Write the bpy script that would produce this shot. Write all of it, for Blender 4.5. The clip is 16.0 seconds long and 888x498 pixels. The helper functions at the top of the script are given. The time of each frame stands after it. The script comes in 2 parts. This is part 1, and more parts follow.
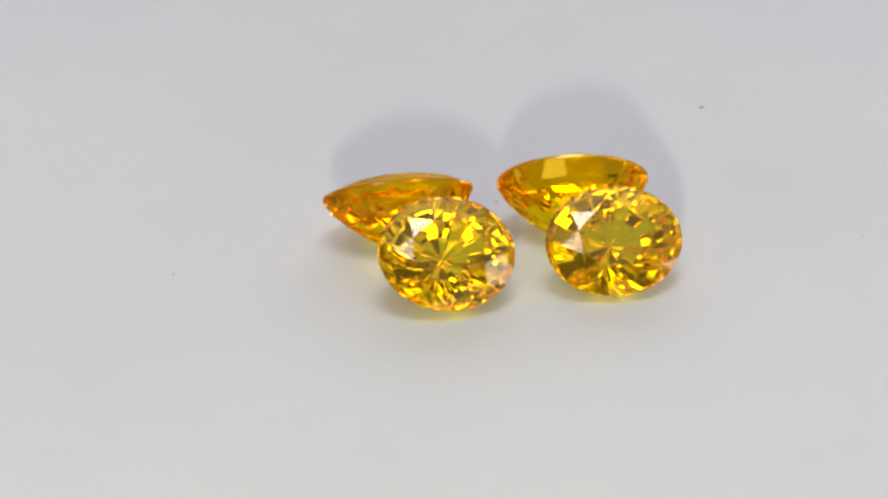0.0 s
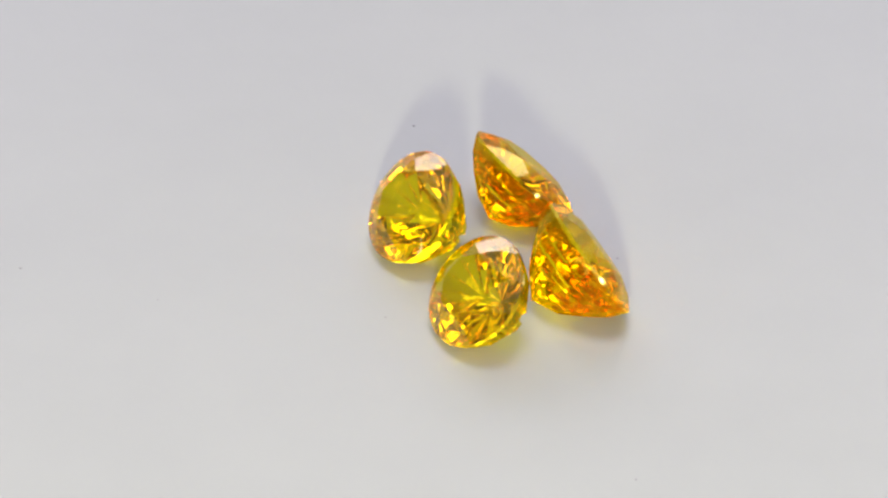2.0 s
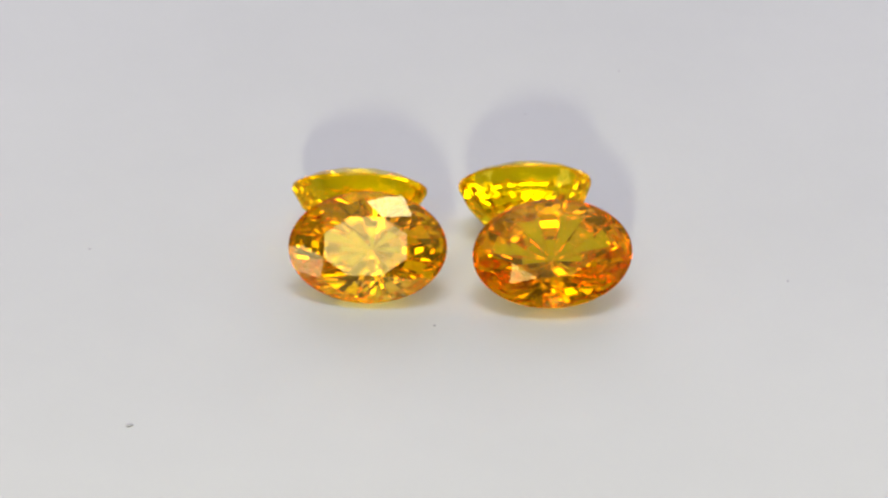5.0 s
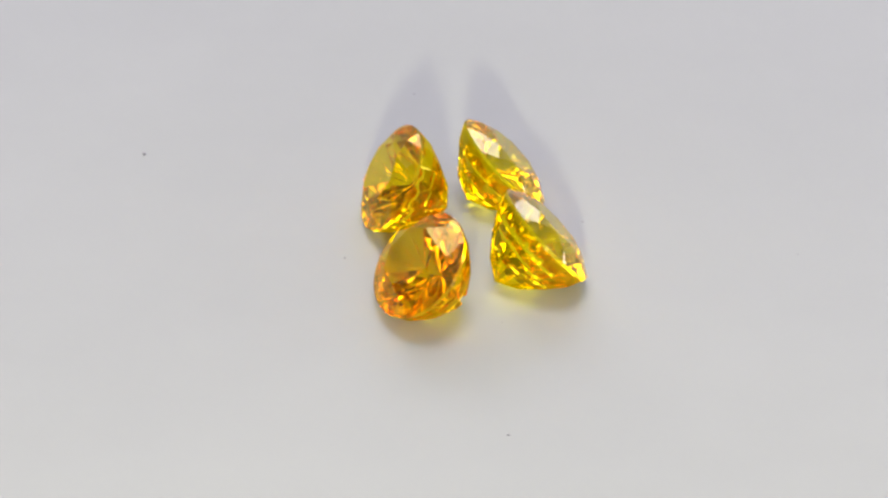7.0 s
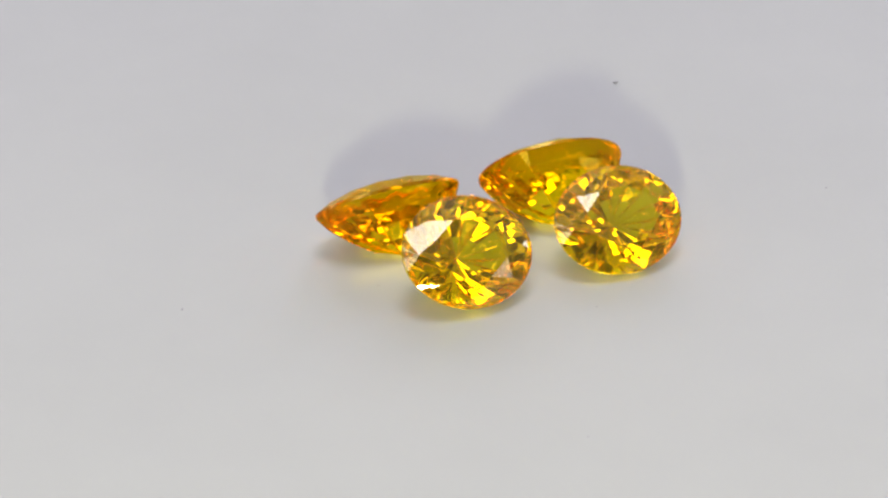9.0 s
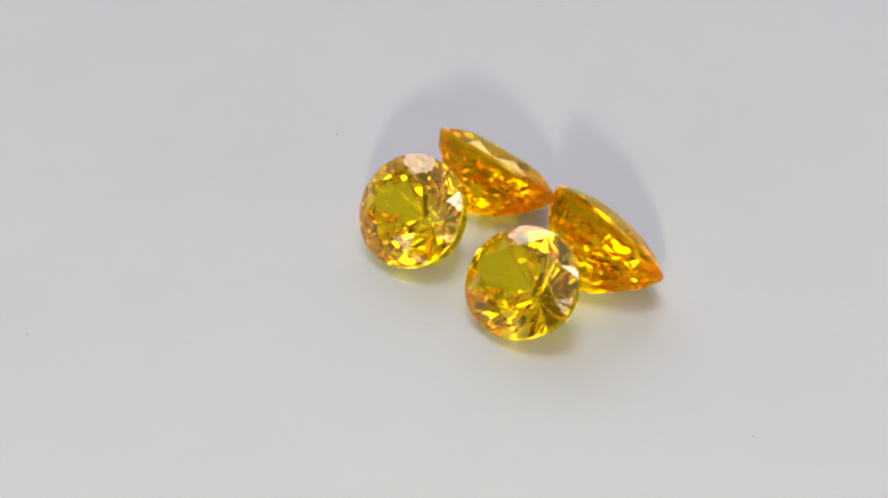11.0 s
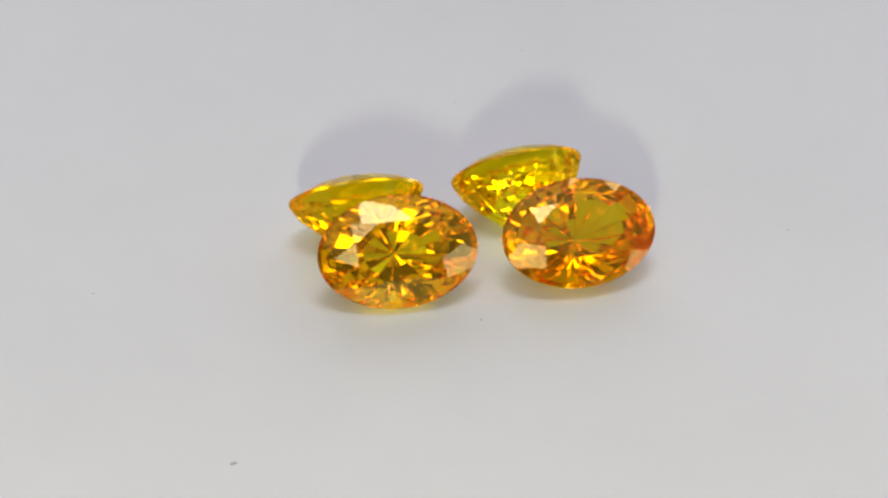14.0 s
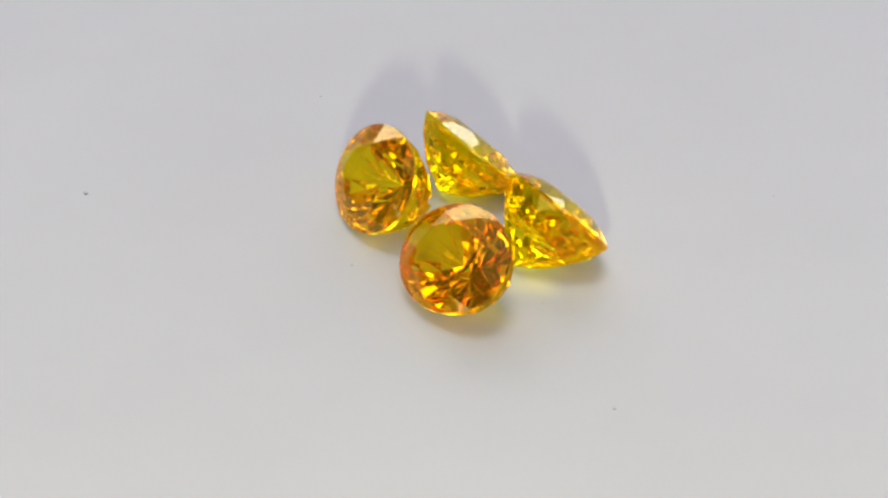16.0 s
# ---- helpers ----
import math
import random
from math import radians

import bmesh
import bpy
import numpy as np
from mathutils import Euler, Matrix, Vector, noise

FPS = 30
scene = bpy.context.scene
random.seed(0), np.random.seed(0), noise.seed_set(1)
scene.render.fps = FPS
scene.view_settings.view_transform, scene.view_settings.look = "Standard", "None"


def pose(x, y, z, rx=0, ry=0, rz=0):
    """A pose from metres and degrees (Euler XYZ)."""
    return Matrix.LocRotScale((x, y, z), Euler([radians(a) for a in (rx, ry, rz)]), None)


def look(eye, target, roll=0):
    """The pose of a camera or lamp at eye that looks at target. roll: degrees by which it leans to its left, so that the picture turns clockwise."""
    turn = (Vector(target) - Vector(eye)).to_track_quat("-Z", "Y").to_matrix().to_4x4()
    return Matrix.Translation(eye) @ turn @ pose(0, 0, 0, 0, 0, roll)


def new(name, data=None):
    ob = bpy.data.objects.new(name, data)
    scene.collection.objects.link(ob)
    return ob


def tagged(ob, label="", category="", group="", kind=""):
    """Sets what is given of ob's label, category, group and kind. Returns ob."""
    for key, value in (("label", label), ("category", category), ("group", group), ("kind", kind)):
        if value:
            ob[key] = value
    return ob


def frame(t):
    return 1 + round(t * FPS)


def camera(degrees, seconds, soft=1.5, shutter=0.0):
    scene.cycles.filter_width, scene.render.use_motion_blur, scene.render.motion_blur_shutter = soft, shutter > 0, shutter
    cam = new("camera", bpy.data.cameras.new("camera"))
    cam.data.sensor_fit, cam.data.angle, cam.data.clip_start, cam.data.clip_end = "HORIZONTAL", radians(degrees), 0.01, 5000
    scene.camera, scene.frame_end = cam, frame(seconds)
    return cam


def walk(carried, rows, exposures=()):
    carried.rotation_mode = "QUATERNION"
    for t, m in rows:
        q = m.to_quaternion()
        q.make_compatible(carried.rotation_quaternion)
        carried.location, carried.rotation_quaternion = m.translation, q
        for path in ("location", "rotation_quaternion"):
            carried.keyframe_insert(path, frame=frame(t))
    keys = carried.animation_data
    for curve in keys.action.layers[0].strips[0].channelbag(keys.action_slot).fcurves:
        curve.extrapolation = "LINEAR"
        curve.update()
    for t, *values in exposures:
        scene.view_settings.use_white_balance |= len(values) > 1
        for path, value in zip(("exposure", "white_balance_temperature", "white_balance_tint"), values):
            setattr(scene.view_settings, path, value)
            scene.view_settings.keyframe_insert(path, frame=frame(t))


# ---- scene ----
MM = 0.001

# ---- camera and its walk ----
cam = camera(20.37, 16.0, 2.3)
EYE = (-2.08 * MM, -117.67 * MM, 68.54 * MM)
# seconds and the point of the turntable, in millimetres, at which the camera looks
AIM = [(0.0, -1.33, 1.92), (0.5, -1.65, 1.91), (1.0, -1.89, 1.33), (1.5, -1.99, 1.06), (2.0, -2.02, 0.86), (2.5, -2.24, 1.13), (3.0, -2.38, 1.55), (3.5, -2.64, 1.23), (4.0, -2.70, 1.16), (6.5, -2.09, 2.06), (7.0, -1.85, 2.47), (7.5, -1.77, 2.57), (8.0, -1.59, 2.41), (8.5, -1.49, 2.19), (9.0, -1.48, 1.57), (11.5, -2.22, 0.16), (12.0, -2.45, 0.25), (12.5, -2.59, 0.25), (13.0, -2.87, 0.20), (13.5, -3.07, -0.10), (14.0, -3.11, 0.01), (14.5, -3.01, 0.56), (15.0, -2.85, 0.89), (15.5, -2.70, 1.09), (16.0, -2.44, 1.00)]
walk(cam, [(t, look(EYE, (x * MM, y * MM, 0), -0.27)) for t, x, y in AIM],
     [(0.0, 0.14), (1.0, 0.15), (2.5, 0.19), (4.0, 0.20), (6.5, 0.15), (9.0, 0.07), (11.5, 0.11), (13.5, 0.08), (16.0, 0.09)])

# seconds and degrees by which the turntable has turned, clockwise from above
TURN = [(0.0, -0.4), (0.5, 18.7), (1.0, 38.8), (1.5, 56.6), (2.0, 78.5), (2.5, 96.0), (3.0, 115.8), (3.5, 133.1), (4.0, 152.1), (6.5, 247.9), (7.0, 267.6), (7.5, 287.2), (8.0, 306.5), (8.5, 325.2), (9.0, 345.1), (11.5, 440.3), (12.0, 457.8), (12.5, 478.2), (13.0, 496.4), (13.5, 514.3), (14.0, 534.7), (14.5, 553.4), (15.0, 571.7), (15.5, 592.2), (16.0, 610.1)]


def turned(t):
    """The turn of the turntable at t seconds, as a pose."""
    times, angles = [r[0] for r in TURN], [r[1] for r in TURN]
    rate = 38.204
    extra = np.interp(t, times, [a - rate * s for s, a in TURN])
    return pose(0, 0, 0, 0, 0, -(rate * t + float(extra)))


# ---- light ----
world = bpy.data.worlds.new("world")
scene.world = world
world.use_nodes = True
world.node_tree.nodes["Background"].inputs[0].default_value = (0.8, 0.85, 1.0, 1)
world.node_tree.nodes["Background"].inputs[1].default_value = 0.05
# light turns back many times inside the stones
scene.cycles.max_bounces, scene.cycles.glossy_bounces, scene.cycles.transmission_bounces = 24, 16, 16
scene.cycles.caustics_reflective = scene.cycles.caustics_refractive = True
scene.cycles.blur_glossy = 0.0


def area_lamp(name, eye, target, width, height, watts, colour):
    data = bpy.data.lights.new(name, "AREA")
    data.shape, data.size, data.size_y = "RECTANGLE", width, height
    data.energy, data.color = watts, colour
    ob = new(name, data)
    ob.matrix_world = look(eye, target)
    return ob


# a small white lamp close behind the camera, and unseen fill lamps added all round
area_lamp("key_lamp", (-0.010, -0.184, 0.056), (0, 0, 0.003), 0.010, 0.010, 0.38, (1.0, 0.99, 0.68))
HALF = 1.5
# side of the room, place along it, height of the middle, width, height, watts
FILL_OPENINGS = [(0, -0.55, 1.05, 0.8, 1.1, 12.0), (0, 0.55, 1.05, 0.8, 1.1, 12.0), (1, -0.8, 0.27, 0.9, 0.36, 3.4),
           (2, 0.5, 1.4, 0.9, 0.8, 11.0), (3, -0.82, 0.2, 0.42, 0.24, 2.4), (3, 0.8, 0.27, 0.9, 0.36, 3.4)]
for side, along, z, wide, tall, watts in FILL_OPENINGS:
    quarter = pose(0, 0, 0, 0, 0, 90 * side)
    area_lamp("fill_light", quarter @ Vector((along, HALF + 0.04, z)), quarter @ Vector((along, 0, z)), wide, tall, watts, (1.0, 0.95, 0.80) if side == 2 else (0.87, 0.85, 1.0))
# overhead fill, added out of view to brighten the stones and the plate
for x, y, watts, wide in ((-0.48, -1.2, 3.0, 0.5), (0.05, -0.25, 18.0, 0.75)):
    area_lamp("overhead_fill", (x, y, 1.88), (x, y, 0), wide, wide, watts, (0.96, 0.92, 1.0))


# ---- materials ----
def material(name):
    m = bpy.data.materials.new(name)
    m.use_nodes = True
    m.node_tree.nodes.clear()
    nodes, links = m.node_tree.nodes, m.node_tree.links
    out = nodes.new("ShaderNodeOutputMaterial")
    return m, nodes, links, out


def matt(name, low, high, rough, scale, bump=0.1, fine=6.0, distance=0.0002, gloss=0.5):
    """A dull surface: two colours mixed by noise at two scales, with fine relief."""
    m, nodes, links, out = material(name)
    p = nodes.new("ShaderNodeBsdfPrincipled")
    p.inputs["Roughness"].default_value, p.inputs["Specular IOR Level"].default_value = rough, gloss
    where = nodes.new("ShaderNodeTexCoord")
    big, small = nodes.new("ShaderNodeTexNoise"), nodes.new("ShaderNodeTexNoise")
    big.inputs["Scale"].default_value, small.inputs["Scale"].default_value = scale, scale * fine
    big.inputs["Detail"].default_value = small.inputs["Detail"].default_value = 3
    both = nodes.new("ShaderNodeMath")
    both.operation = "MULTIPLY_ADD"
    both.inputs[1].default_value = 0.35
    ramp = nodes.new("ShaderNodeValToRGB")
    ramp.color_ramp.elements[0].position, ramp.color_ramp.elements[1].position = 0.45, 0.9
    ramp.color_ramp.elements[0].color, ramp.color_ramp.elements[1].color = (*low, 1), (*high, 1)
    relief = nodes.new("ShaderNodeBump")
    relief.inputs["Strength"].default_value, relief.inputs["Distance"].default_value = bump, distance
    for n in (big, small):
        links.new(where.outputs["Object"], n.inputs["Vector"])
    links.new(small.outputs["Fac"], both.inputs[0])
    links.new(big.outputs["Fac"], both.inputs[2])
    links.new(both.outputs[0], ramp.inputs["Fac"])
    links.new(ramp.outputs["Color"], p.inputs["Base Color"])
    links.new(small.outputs["Fac"], relief.inputs["Height"])
    links.new(relief.outputs["Normal"], p.inputs["Normal"])
    links.new(p.outputs[0], out.inputs["Surface"])
    return m


def gem(name, passed, returned, rough=0.0, clear=0.04):
    """Transparent corundum: what passes a facet is yellow, and each reflection inside turns it deeper."""
    m, nodes, links, out = material(name)
    where, silk = nodes.new("ShaderNodeTexCoord"), nodes.new("ShaderNodeTexNoise")
    silk.inputs["Scale"].default_value = 260
    links.new(where.outputs["Object"], silk.inputs["Vector"])

    def uneven(colour):
        ramp = nodes.new("ShaderNodeValToRGB")
        ramp.color_ramp.elements[0].position, ramp.color_ramp.elements[1].position = 0.3, 0.75
        ramp.color_ramp.elements[0].color = (*colour, 1)
        ramp.color_ramp.elements[1].color = (colour[0], colour[1] * 0.95, colour[2] * 0.8, 1)
        links.new(silk.outputs["Fac"], ramp.inputs["Fac"])
        return ramp.outputs["Color"]

    bend, shine = nodes.new("ShaderNodeBsdfRefraction"), nodes.new("ShaderNodeBsdfGlossy")
    fresnel, mix = nodes.new("ShaderNodeFresnel"), nodes.new("ShaderNodeMixShader")
    bend.inputs["IOR"].default_value = fresnel.inputs["IOR"].default_value = 1.77
    bend.inputs["Roughness"].default_value = shine.inputs["Roughness"].default_value = rough
    links.new(uneven(passed), bend.inputs["Color"])
    links.new(uneven(returned), shine.inputs["Color"])
    links.new(fresnel.outputs[0], mix.inputs[0])
    links.new(bend.outputs[0], mix.inputs[1])
    links.new(shine.outputs[0], mix.inputs[2])
    thin, both = nodes.new("ShaderNodeBsdfTransparent"), nodes.new("ShaderNodeMixShader")
    both.inputs[0].default_value = clear
    thin.inputs["Color"].default_value = (*passed, 1)
    links.new(mix.outputs[0], both.inputs[1])
    links.new(thin.outputs[0], both.inputs[2])
    links.new(both.outputs[0], out.inputs["Surface"])
    return m


WHITE = matt("white_plastic", (0.352, 0.359, 0.360), (0.370, 0.377, 0.376), 0.5, 40, gloss=0.12)
# unseen walls and ceiling: tones set for what the stones reflect
DARK_REFLECTED = matt("dark_reflected_wall", (0.07, 0.065, 0.065), (0.09, 0.085, 0.085), 0.8, 3)
LIGHT_REFLECTED = matt("light_reflected_wall", (0.74, 0.74, 0.75), (0.80, 0.80, 0.80), 0.8, 3)
PAINT = matt("wall_paint", (0.30, 0.30, 0.31), (0.34, 0.34, 0.34), 0.8, 3)
TABLE = matt("table_top", (0.70, 0.70, 0.70), (0.76, 0.76, 0.75), 0.5, 12)
DUST = matt("dust", (0.22, 0.22, 0.23), (0.36, 0.36, 0.37), 0.9, 3000, 0.3)
# each stone: its polished top with tinted reflections, and its lower part, whose deeper reflection colour
# stands in for absorption as the light turns back
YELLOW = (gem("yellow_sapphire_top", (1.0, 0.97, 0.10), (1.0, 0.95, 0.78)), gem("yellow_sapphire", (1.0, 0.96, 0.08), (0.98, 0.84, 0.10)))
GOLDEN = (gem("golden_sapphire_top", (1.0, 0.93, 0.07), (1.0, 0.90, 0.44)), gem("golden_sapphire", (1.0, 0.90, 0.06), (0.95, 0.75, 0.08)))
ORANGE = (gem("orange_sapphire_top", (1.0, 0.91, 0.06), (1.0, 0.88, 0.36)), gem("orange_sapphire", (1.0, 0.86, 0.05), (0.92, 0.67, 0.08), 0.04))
FROSTED = gem("frosted_sapphire", (1.0, 0.93, 0.12), (1.0, 0.85, 0.3), 0.15)



# ---- helpers of the build ----
def mesh_object(name, bm, mat, parent=None, label=""):
    data = bpy.data.meshes.new(name)
    bm.to_mesh(data)
    bm.free()
    data.materials.append(mat)
    ob = new(name, data)
    ob.parent = parent
    if label:
        ob["label"] = label
    return ob


def part(name, bm, mat, parent, label=""):
    return mesh_object(name, bm, mat, parent, label)


def box(bm, x0, y0, z0, x1, y1, z1):
    v = [bm.verts.new((x, y, z)) for z in (z0, z1) for x, y in ((x0, y0), (x1, y0), (x1, y1), (x0, y1))]
    for q in ((3, 2, 1, 0), (4, 5, 6, 7), (0, 1, 5, 4), (1, 2, 6, 5), (2, 3, 7, 6), (3, 0, 4, 7)):
        bm.faces.new([v[i] for i in q])


# ---- the room ----
def room():
    low, high, thick = -0.75, 1.9, 0.1
    half = HALF
    # dark south and west walls put dark patches into the stones, north brightens them
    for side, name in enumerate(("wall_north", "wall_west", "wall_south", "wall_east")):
        quarter = pose(0, 0, 0, 0, 0, 90 * side)
        bm = bmesh.new()
        end = half + thick if side % 2 == 0 else half
        start = -end
        # openings cut for the added fill lamps
        for _, along, z, wide, tall, _ in [w for w in FILL_OPENINGS if w[0] == side]:
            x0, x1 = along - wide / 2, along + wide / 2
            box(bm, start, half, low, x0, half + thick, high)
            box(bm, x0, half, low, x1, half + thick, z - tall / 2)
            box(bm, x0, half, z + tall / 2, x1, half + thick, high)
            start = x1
        box(bm, start, half, low, end, half + thick, high)
        bm.transform(quarter)
        tagged(mesh_object(name, bm, (LIGHT_REFLECTED, DARK_REFLECTED, DARK_REFLECTED, PAINT)[side]), "plain %s painted wall of the room" % ("white", "dark", "dark", "grey")[side], "wall", kind="structure")
    bm = bmesh.new()
    box(bm, -half - thick, -half - thick, high, half + thick, half + thick, high + thick)
    tagged(mesh_object("ceiling", bm, LIGHT_REFLECTED), "plain unseen ceiling, kept light to brighten the stones", "ceiling", kind="structure")
    bm = bmesh.new()
    box(bm, -half - thick, -half - thick, low - thick, half + thick, half + thick, low)
    tagged(mesh_object("floor", bm, TABLE), "plain grey floor of the room", "floor", kind="structure")


def table():
    top = new("table")
    bm = bmesh.new()
    box(bm, -0.6, -0.4, -0.045, 0.6, 0.6, -0.02)
    bmesh.ops.bevel(bm, geom=bm.edges[:], offset=0.003, segments=2, affect="EDGES")
    part("tabletop", bm, TABLE, top)
    for x, y in ((-0.55, -0.35), (0.55, -0.35), (0.55, 0.55), (-0.55, 0.55)):
        bm = bmesh.new()
        box(bm, x - 0.025, y - 0.025, -0.75, x + 0.025, y + 0.025, -0.0455)
        part("leg", bm, TABLE, top)
    tagged(top, "plain white table under the turntable", "table")


def turntable():
    """A round plate with a rounded rim, its top at height zero, on a short foot."""
    ob = new("turntable")
    bm = bmesh.new()
    profile = [(0.001, 0), (0.02, 0), (0.06, 0), (0.1, 0), (0.147, 0), (0.149, -0.0006), (0.15, -0.002), (0.15, -0.009), (0.148, -0.0115), (0.1, -0.012), (0.001, -0.012)]
    rings = [[bm.verts.new((r * math.cos(a), r * math.sin(a), z)) for a in np.linspace(0, 2 * math.pi, 96, endpoint=False)] for r, z in profile]
    for a, b in zip(rings, rings[1:]):
        for i in range(96):
            bm.faces.new((a[i - 1], b[i - 1], b[i], a[i]))
    bm.faces.new(rings[0])
    bm.faces.new(rings[-1][::-1])
    part("plate", bm, WHITE, ob, "smooth matt white plate")
    bm = bmesh.new()
    bmesh.ops.create_cone(bm, cap_ends=True, segments=64, radius1=0.07, radius2=0.06, depth=0.0075, matrix=Matrix.Translation((0, 0, -0.01605)))
    part("foot", bm, WHITE, ob)
    tagged(ob, "turning white turntable with a matt plastic plate", "turntable")
    return ob


# ---- the gemstones ----
CROWN, TABLE_SIZE, GIRDLE = 0.80, 0.56, 0.18


def gemstone(label, mat, x, y, lean, tilt, spin, a, b, depth, steps, sides=16):
    """An oval stone, half as long as a and half as wide as b, that lies on its pavilion and leans."""
    ob = new("gemstone")
    n = 96
    rng = random.Random(int(1000 * (a + depth)))

    def ring(bm, radius, z, count, turn=0.0):
        return [bm.verts.new((a * radius * math.cos(turn + 2 * math.pi * i / count) * MM, b * radius * math.sin(turn + 2 * math.pi * i / count) * MM, z * MM)) for i in range(count)]

    top, low = GIRDLE / 2, -GIRDLE / 2
    # table and crown: star, kite and upper girdle facets
    bm = bmesh.new()
    bm.faces.new(ring(bm, TABLE_SIZE, CROWN, 8, math.pi / 8))
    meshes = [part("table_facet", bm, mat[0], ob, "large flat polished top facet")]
    bm = bmesh.new()
    tab = ring(bm, TABLE_SIZE, CROWN, 8, math.pi / 8)
    slope = (CROWN - top) / (1 - TABLE_SIZE)
    star = 0.80
    mid = ring(bm, star, CROWN - (star * math.cos(math.pi / 8) - TABLE_SIZE) * slope, 8, 0)
    edge = ring(bm, 1, top, n)
    for i in range(8):
        j = (i + 1) % 8
        at = n // 16 + i * n // 8
        bm.faces.new((tab[i - 1], mid[i], tab[i]))
        bm.faces.new((tab[i], mid[i], edge[at], mid[j]))
        for k in range(n // 16):
            bm.faces.new((mid[i], edge[(at - n // 16 + k) % n], edge[(at - n // 16 + k + 1) % n]))
            bm.faces.new((mid[j], edge[(at + k) % n], edge[(at + k + 1) % n]))
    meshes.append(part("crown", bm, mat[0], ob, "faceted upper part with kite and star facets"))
    bm = bmesh.new()
    up, down = ring(bm, 1, top, n), ring(bm, 1, low, n)
    for i in range(n):
        bm.faces.new((up[i - 1], down[i - 1], down[i], up[i]))
    meshes.append(part("girdle", bm, FROSTED, ob, "narrow rounded edge band"))
    # pavilion: rows of steps that end in a fan round the culet
    bm = bmesh.new()
    edge = ring(bm, 1, low, n)
    rows = [ring(bm, r, low - k * depth, sides, math.pi / sides) for k, r in steps]
    # hand-cut: no two facets quite alike
    for row in rows:
        for v in row:
            v.co.x *= 1 + rng.uniform(-0.006, 0.006)
            v.co.y *= 1 + rng.uniform(-0.006, 0.006)
            v.co.z += rng.uniform(-0.014, 0.014) * MM
    per = n // sides
    first = rows[0]
    for i in range(sides):
        at = i * per + per // 2
        j = (i + 1) % sides
        for k in range(per):
            bm.faces.new((edge[(at + k) % n], first[i] if k < per / 2 else first[j], edge[(at + k + 1) % n]))
        bm.faces.new((first[i], first[j], edge[(at + per // 2) % n]))
    culet = bm.verts.new((0, 0, (low - depth) * MM))
    for p, q in zip(rows, rows[1:-1]):
        for i in range(sides):
            bm.faces.new((p[i - 1], q[i - 1], q[i], p[i]))
    # the fan: flat rays parted by fine grooves
    above, last = rows[-2], rows[-1]
    before = [bm.verts.new(last[i].co.lerp(last[i - 1].co, 0.06)) for i in range(sides)]
    after = [bm.verts.new(last[i].co.lerp(last[(i + 1) % sides].co, 0.06)) for i in range(sides)]
    for i in range(sides):
        lift = ((0.16 if i % 2 else -0.16) + rng.uniform(-0.06, 0.06)) * MM
        before[i].co.z += lift
        after[i - 1].co.z += lift
    for i in range(sides):
        last[i].co = last[i].co.lerp(Vector((0, 0, last[i].co.z)), 0.025)
    for i in range(sides):
        bm.faces.new((above[i - 1], last[i - 1], after[i - 1]))
        bm.faces.new((above[i - 1], after[i - 1], before[i], above[i]))
        bm.faces.new((above[i], before[i], last[i]))
        bm.faces.new((after[i - 1], culet, before[i]))
        bm.faces.new((before[i], culet, last[i]))
        bm.faces.new((last[i], culet, after[i]))
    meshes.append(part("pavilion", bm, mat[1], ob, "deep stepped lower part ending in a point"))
    for part_ob in meshes:
        bm = bmesh.new()
        bm.from_mesh(part_ob.data)
        for f in bm.faces:
            f.normal_update()
            c = f.calc_center_median() + Vector((0, 0, 0.3 * depth * MM))
            if f.normal.dot(c) < 0:
                f.normal_flip()
        bm.to_mesh(part_ob.data)
        bm.free()
    turn = pose(0, 0, 0, 0, 0, lean) @ pose(0, 0, 0, tilt) @ pose(0, 0, 0, 0, 0, spin)
    lowest = min((turn @ q.co).z for p in meshes for q in p.data.vertices)
    ob.matrix_world = Matrix.Translation((x * MM, y * MM, -lowest)) @ turn
    tagged(ob, label, "gemstone", "faceted yellow gemstones")
    return ob


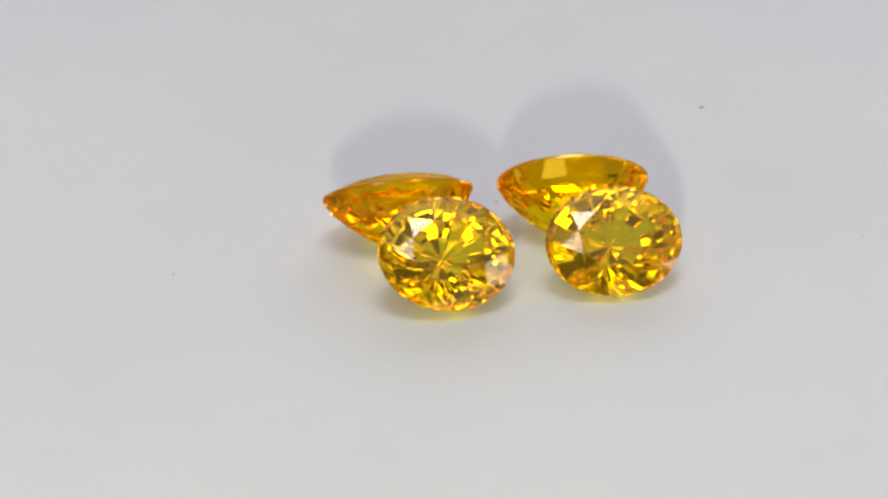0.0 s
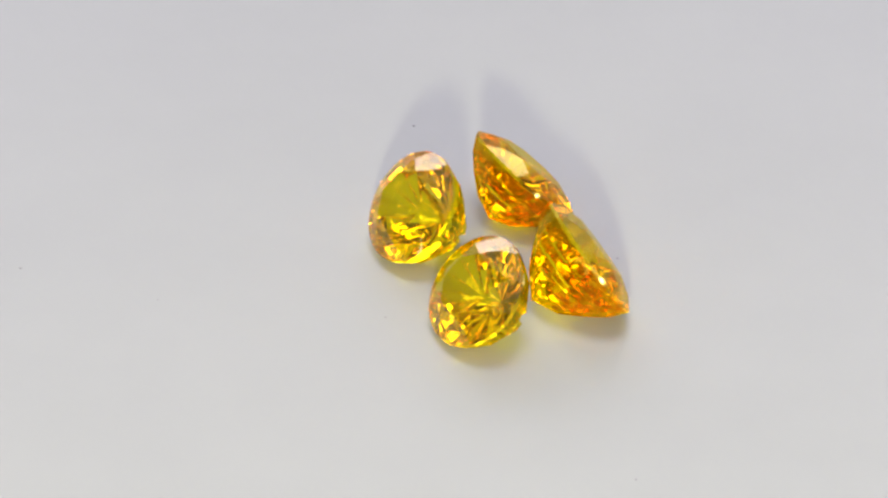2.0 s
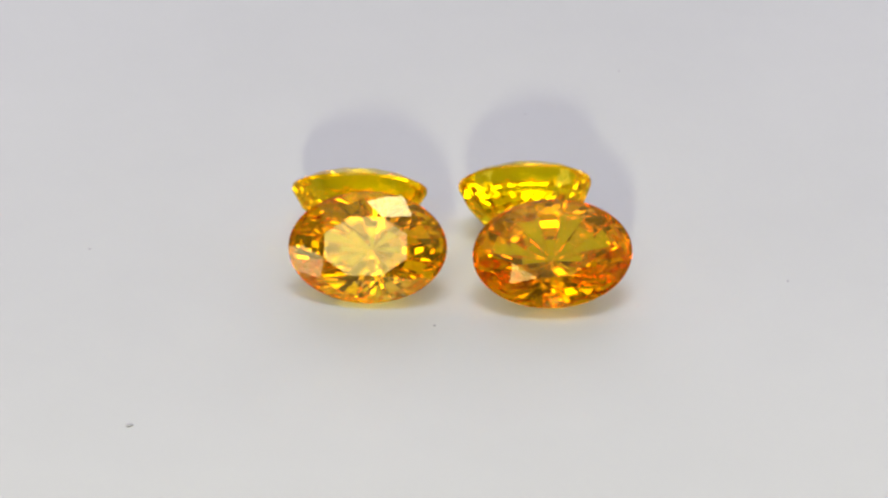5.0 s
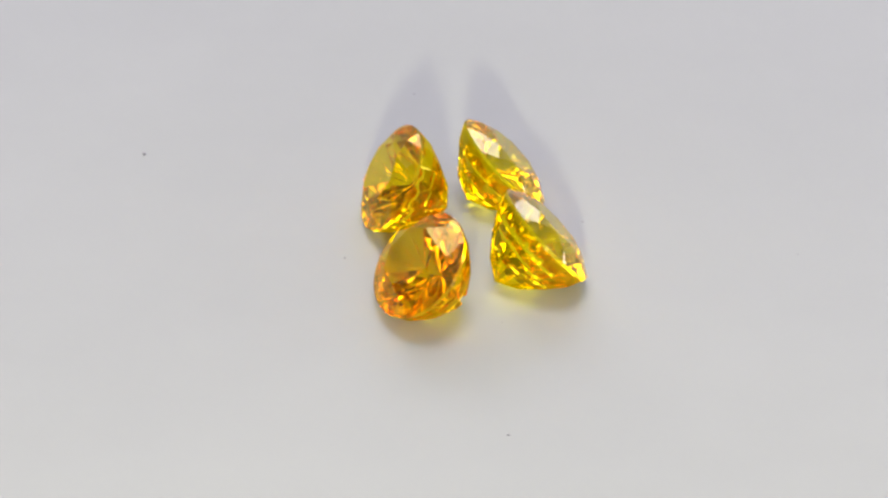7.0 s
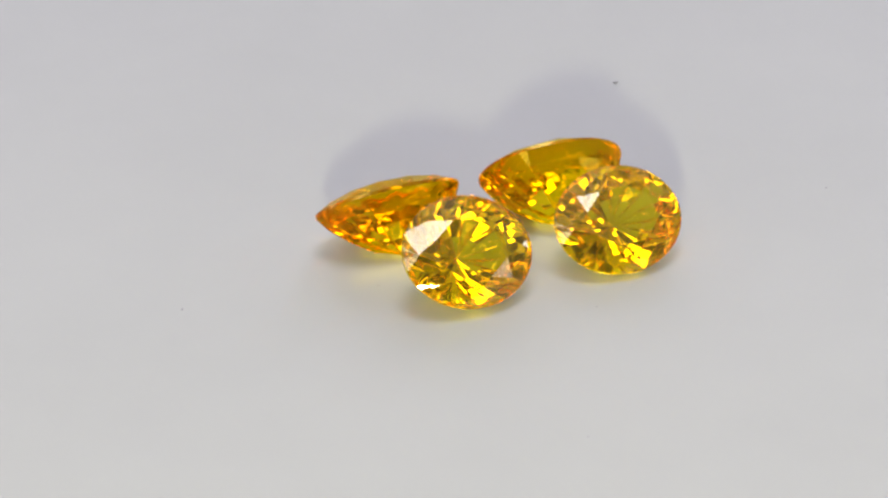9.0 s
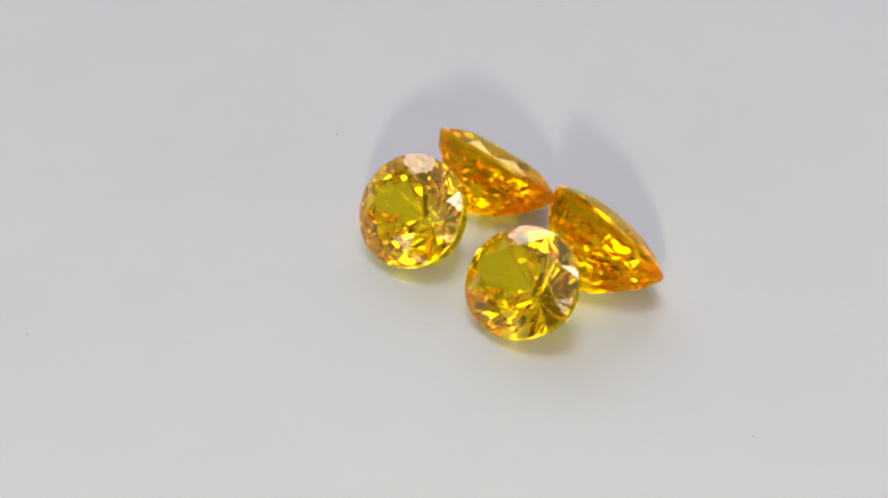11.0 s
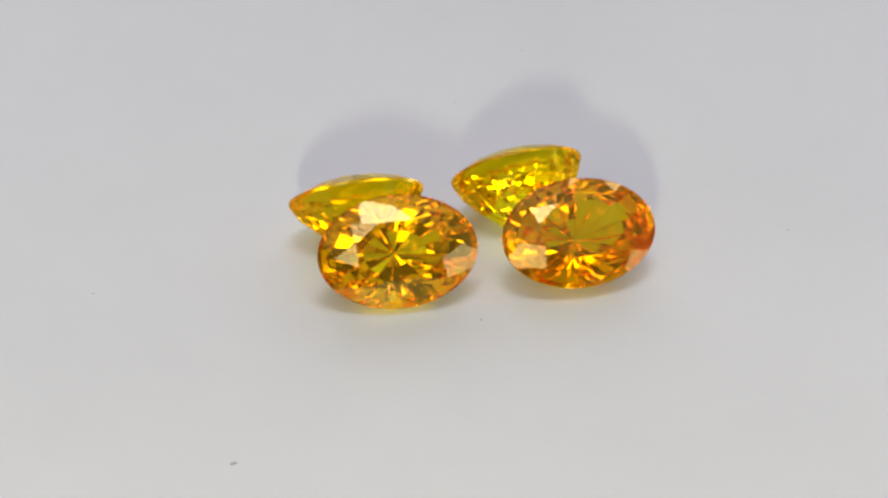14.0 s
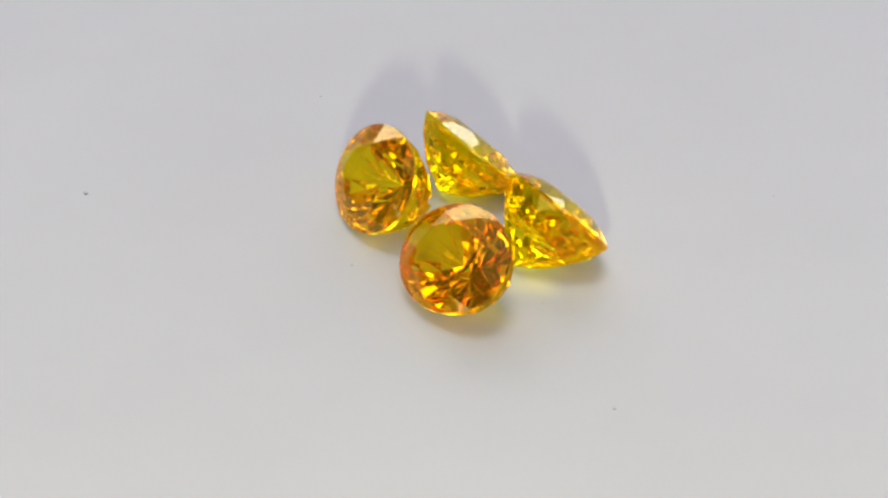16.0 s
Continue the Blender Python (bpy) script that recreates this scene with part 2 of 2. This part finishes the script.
def dust(x, y, length, width, turn):
    """A flat, ragged crumb of dust on the plate."""
    rng = random.Random(int(100 * (x + 40)))
    ob_bm = bmesh.new()
    bmesh.ops.create_icosphere(ob_bm, subdivisions=2, radius=0.5)
    for v in ob_bm.verts:
        v.co *= rng.uniform(0.75, 1.15)
        v.co = Vector((v.co.x * length, v.co.y * width, (v.co.z + 0.5) * width * 0.5)) * MM
    ob = mesh_object("dust_speck", ob_bm, DUST)
    low = min(v.co.z for v in ob.data.vertices)
    ob.matrix_world = pose(x * MM, y * MM, -low, 0, 0, turn)
    return tagged(ob, "tiny dark grey dust speck lying on the white turntable", "dust speck", "dust specks on the turntable")


def dust_specks():
    return [dust(14.9, 19.2, 0.42, 0.2, 20), dust(-16.2, -0.6, 0.2, 0.13, 70), dust(22.2, 2.7, 0.18, 0.1, 0),
            dust(5.2, -6.3, 0.13, 0.08, 40), dust(1.8, 7.3, 0.17, 0.13, 10), dust(-5.5, -1.0, 0.12, 0.08, 0),
            dust(0.9, -17.9, 0.12, 0.08, 30), dust(-4.0, -24.9, 0.2, 0.1, 80)]


def steps(*levels):
    """Levels of the pavilion, as parts of its depth, with the width that its bulge has there."""
    return [(k, (1 - k) * (1 + 0.766 * k)) for k in levels]


def gemstones():
    return [
        gemstone("bright yellow oval faceted sapphire lying tilted on the turntable", YELLOW, -1.25, -3.63, 11.74, 48.47, -8.32, 3.70, 3.11, 3.75, steps(0.25, 0.52, 0.76)),
        gemstone("lemon yellow oval faceted sapphire lying tilted on the turntable", YELLOW, 7.79, -1.96, 8.34, 45.26, 2.84, 3.76, 3.06, 3.00, steps(0.3, 0.7)),
        gemstone("golden orange longer oval sapphire lying tilted on the turntable", ORANGE, -3.84, 3.36, 189.24, 41.92, 3.96, 4.25, 3.04, 3.14, steps(0.24, 0.5, 0.76)),
        gemstone("deep golden longer oval sapphire with a steep tilt", GOLDEN, 5.95, 4.54, 183.24, 56.15, 2.54, 4.27, 3.00, 3.73, steps(0.25, 0.5, 0.74)),
    ]


# ---- motion of the turntable and of what lies on it ----
def motions():
    times = [i * 0.25 for i in range(65)]
    for ob in TURNING:
        start = ob.matrix_world.copy()
        walk(ob, [(t, turned(t) @ start) for t in times])


room()
table()
TURNING = [turntable()] + gemstones() + dust_specks()
bpy.context.view_layer.update()
motions()
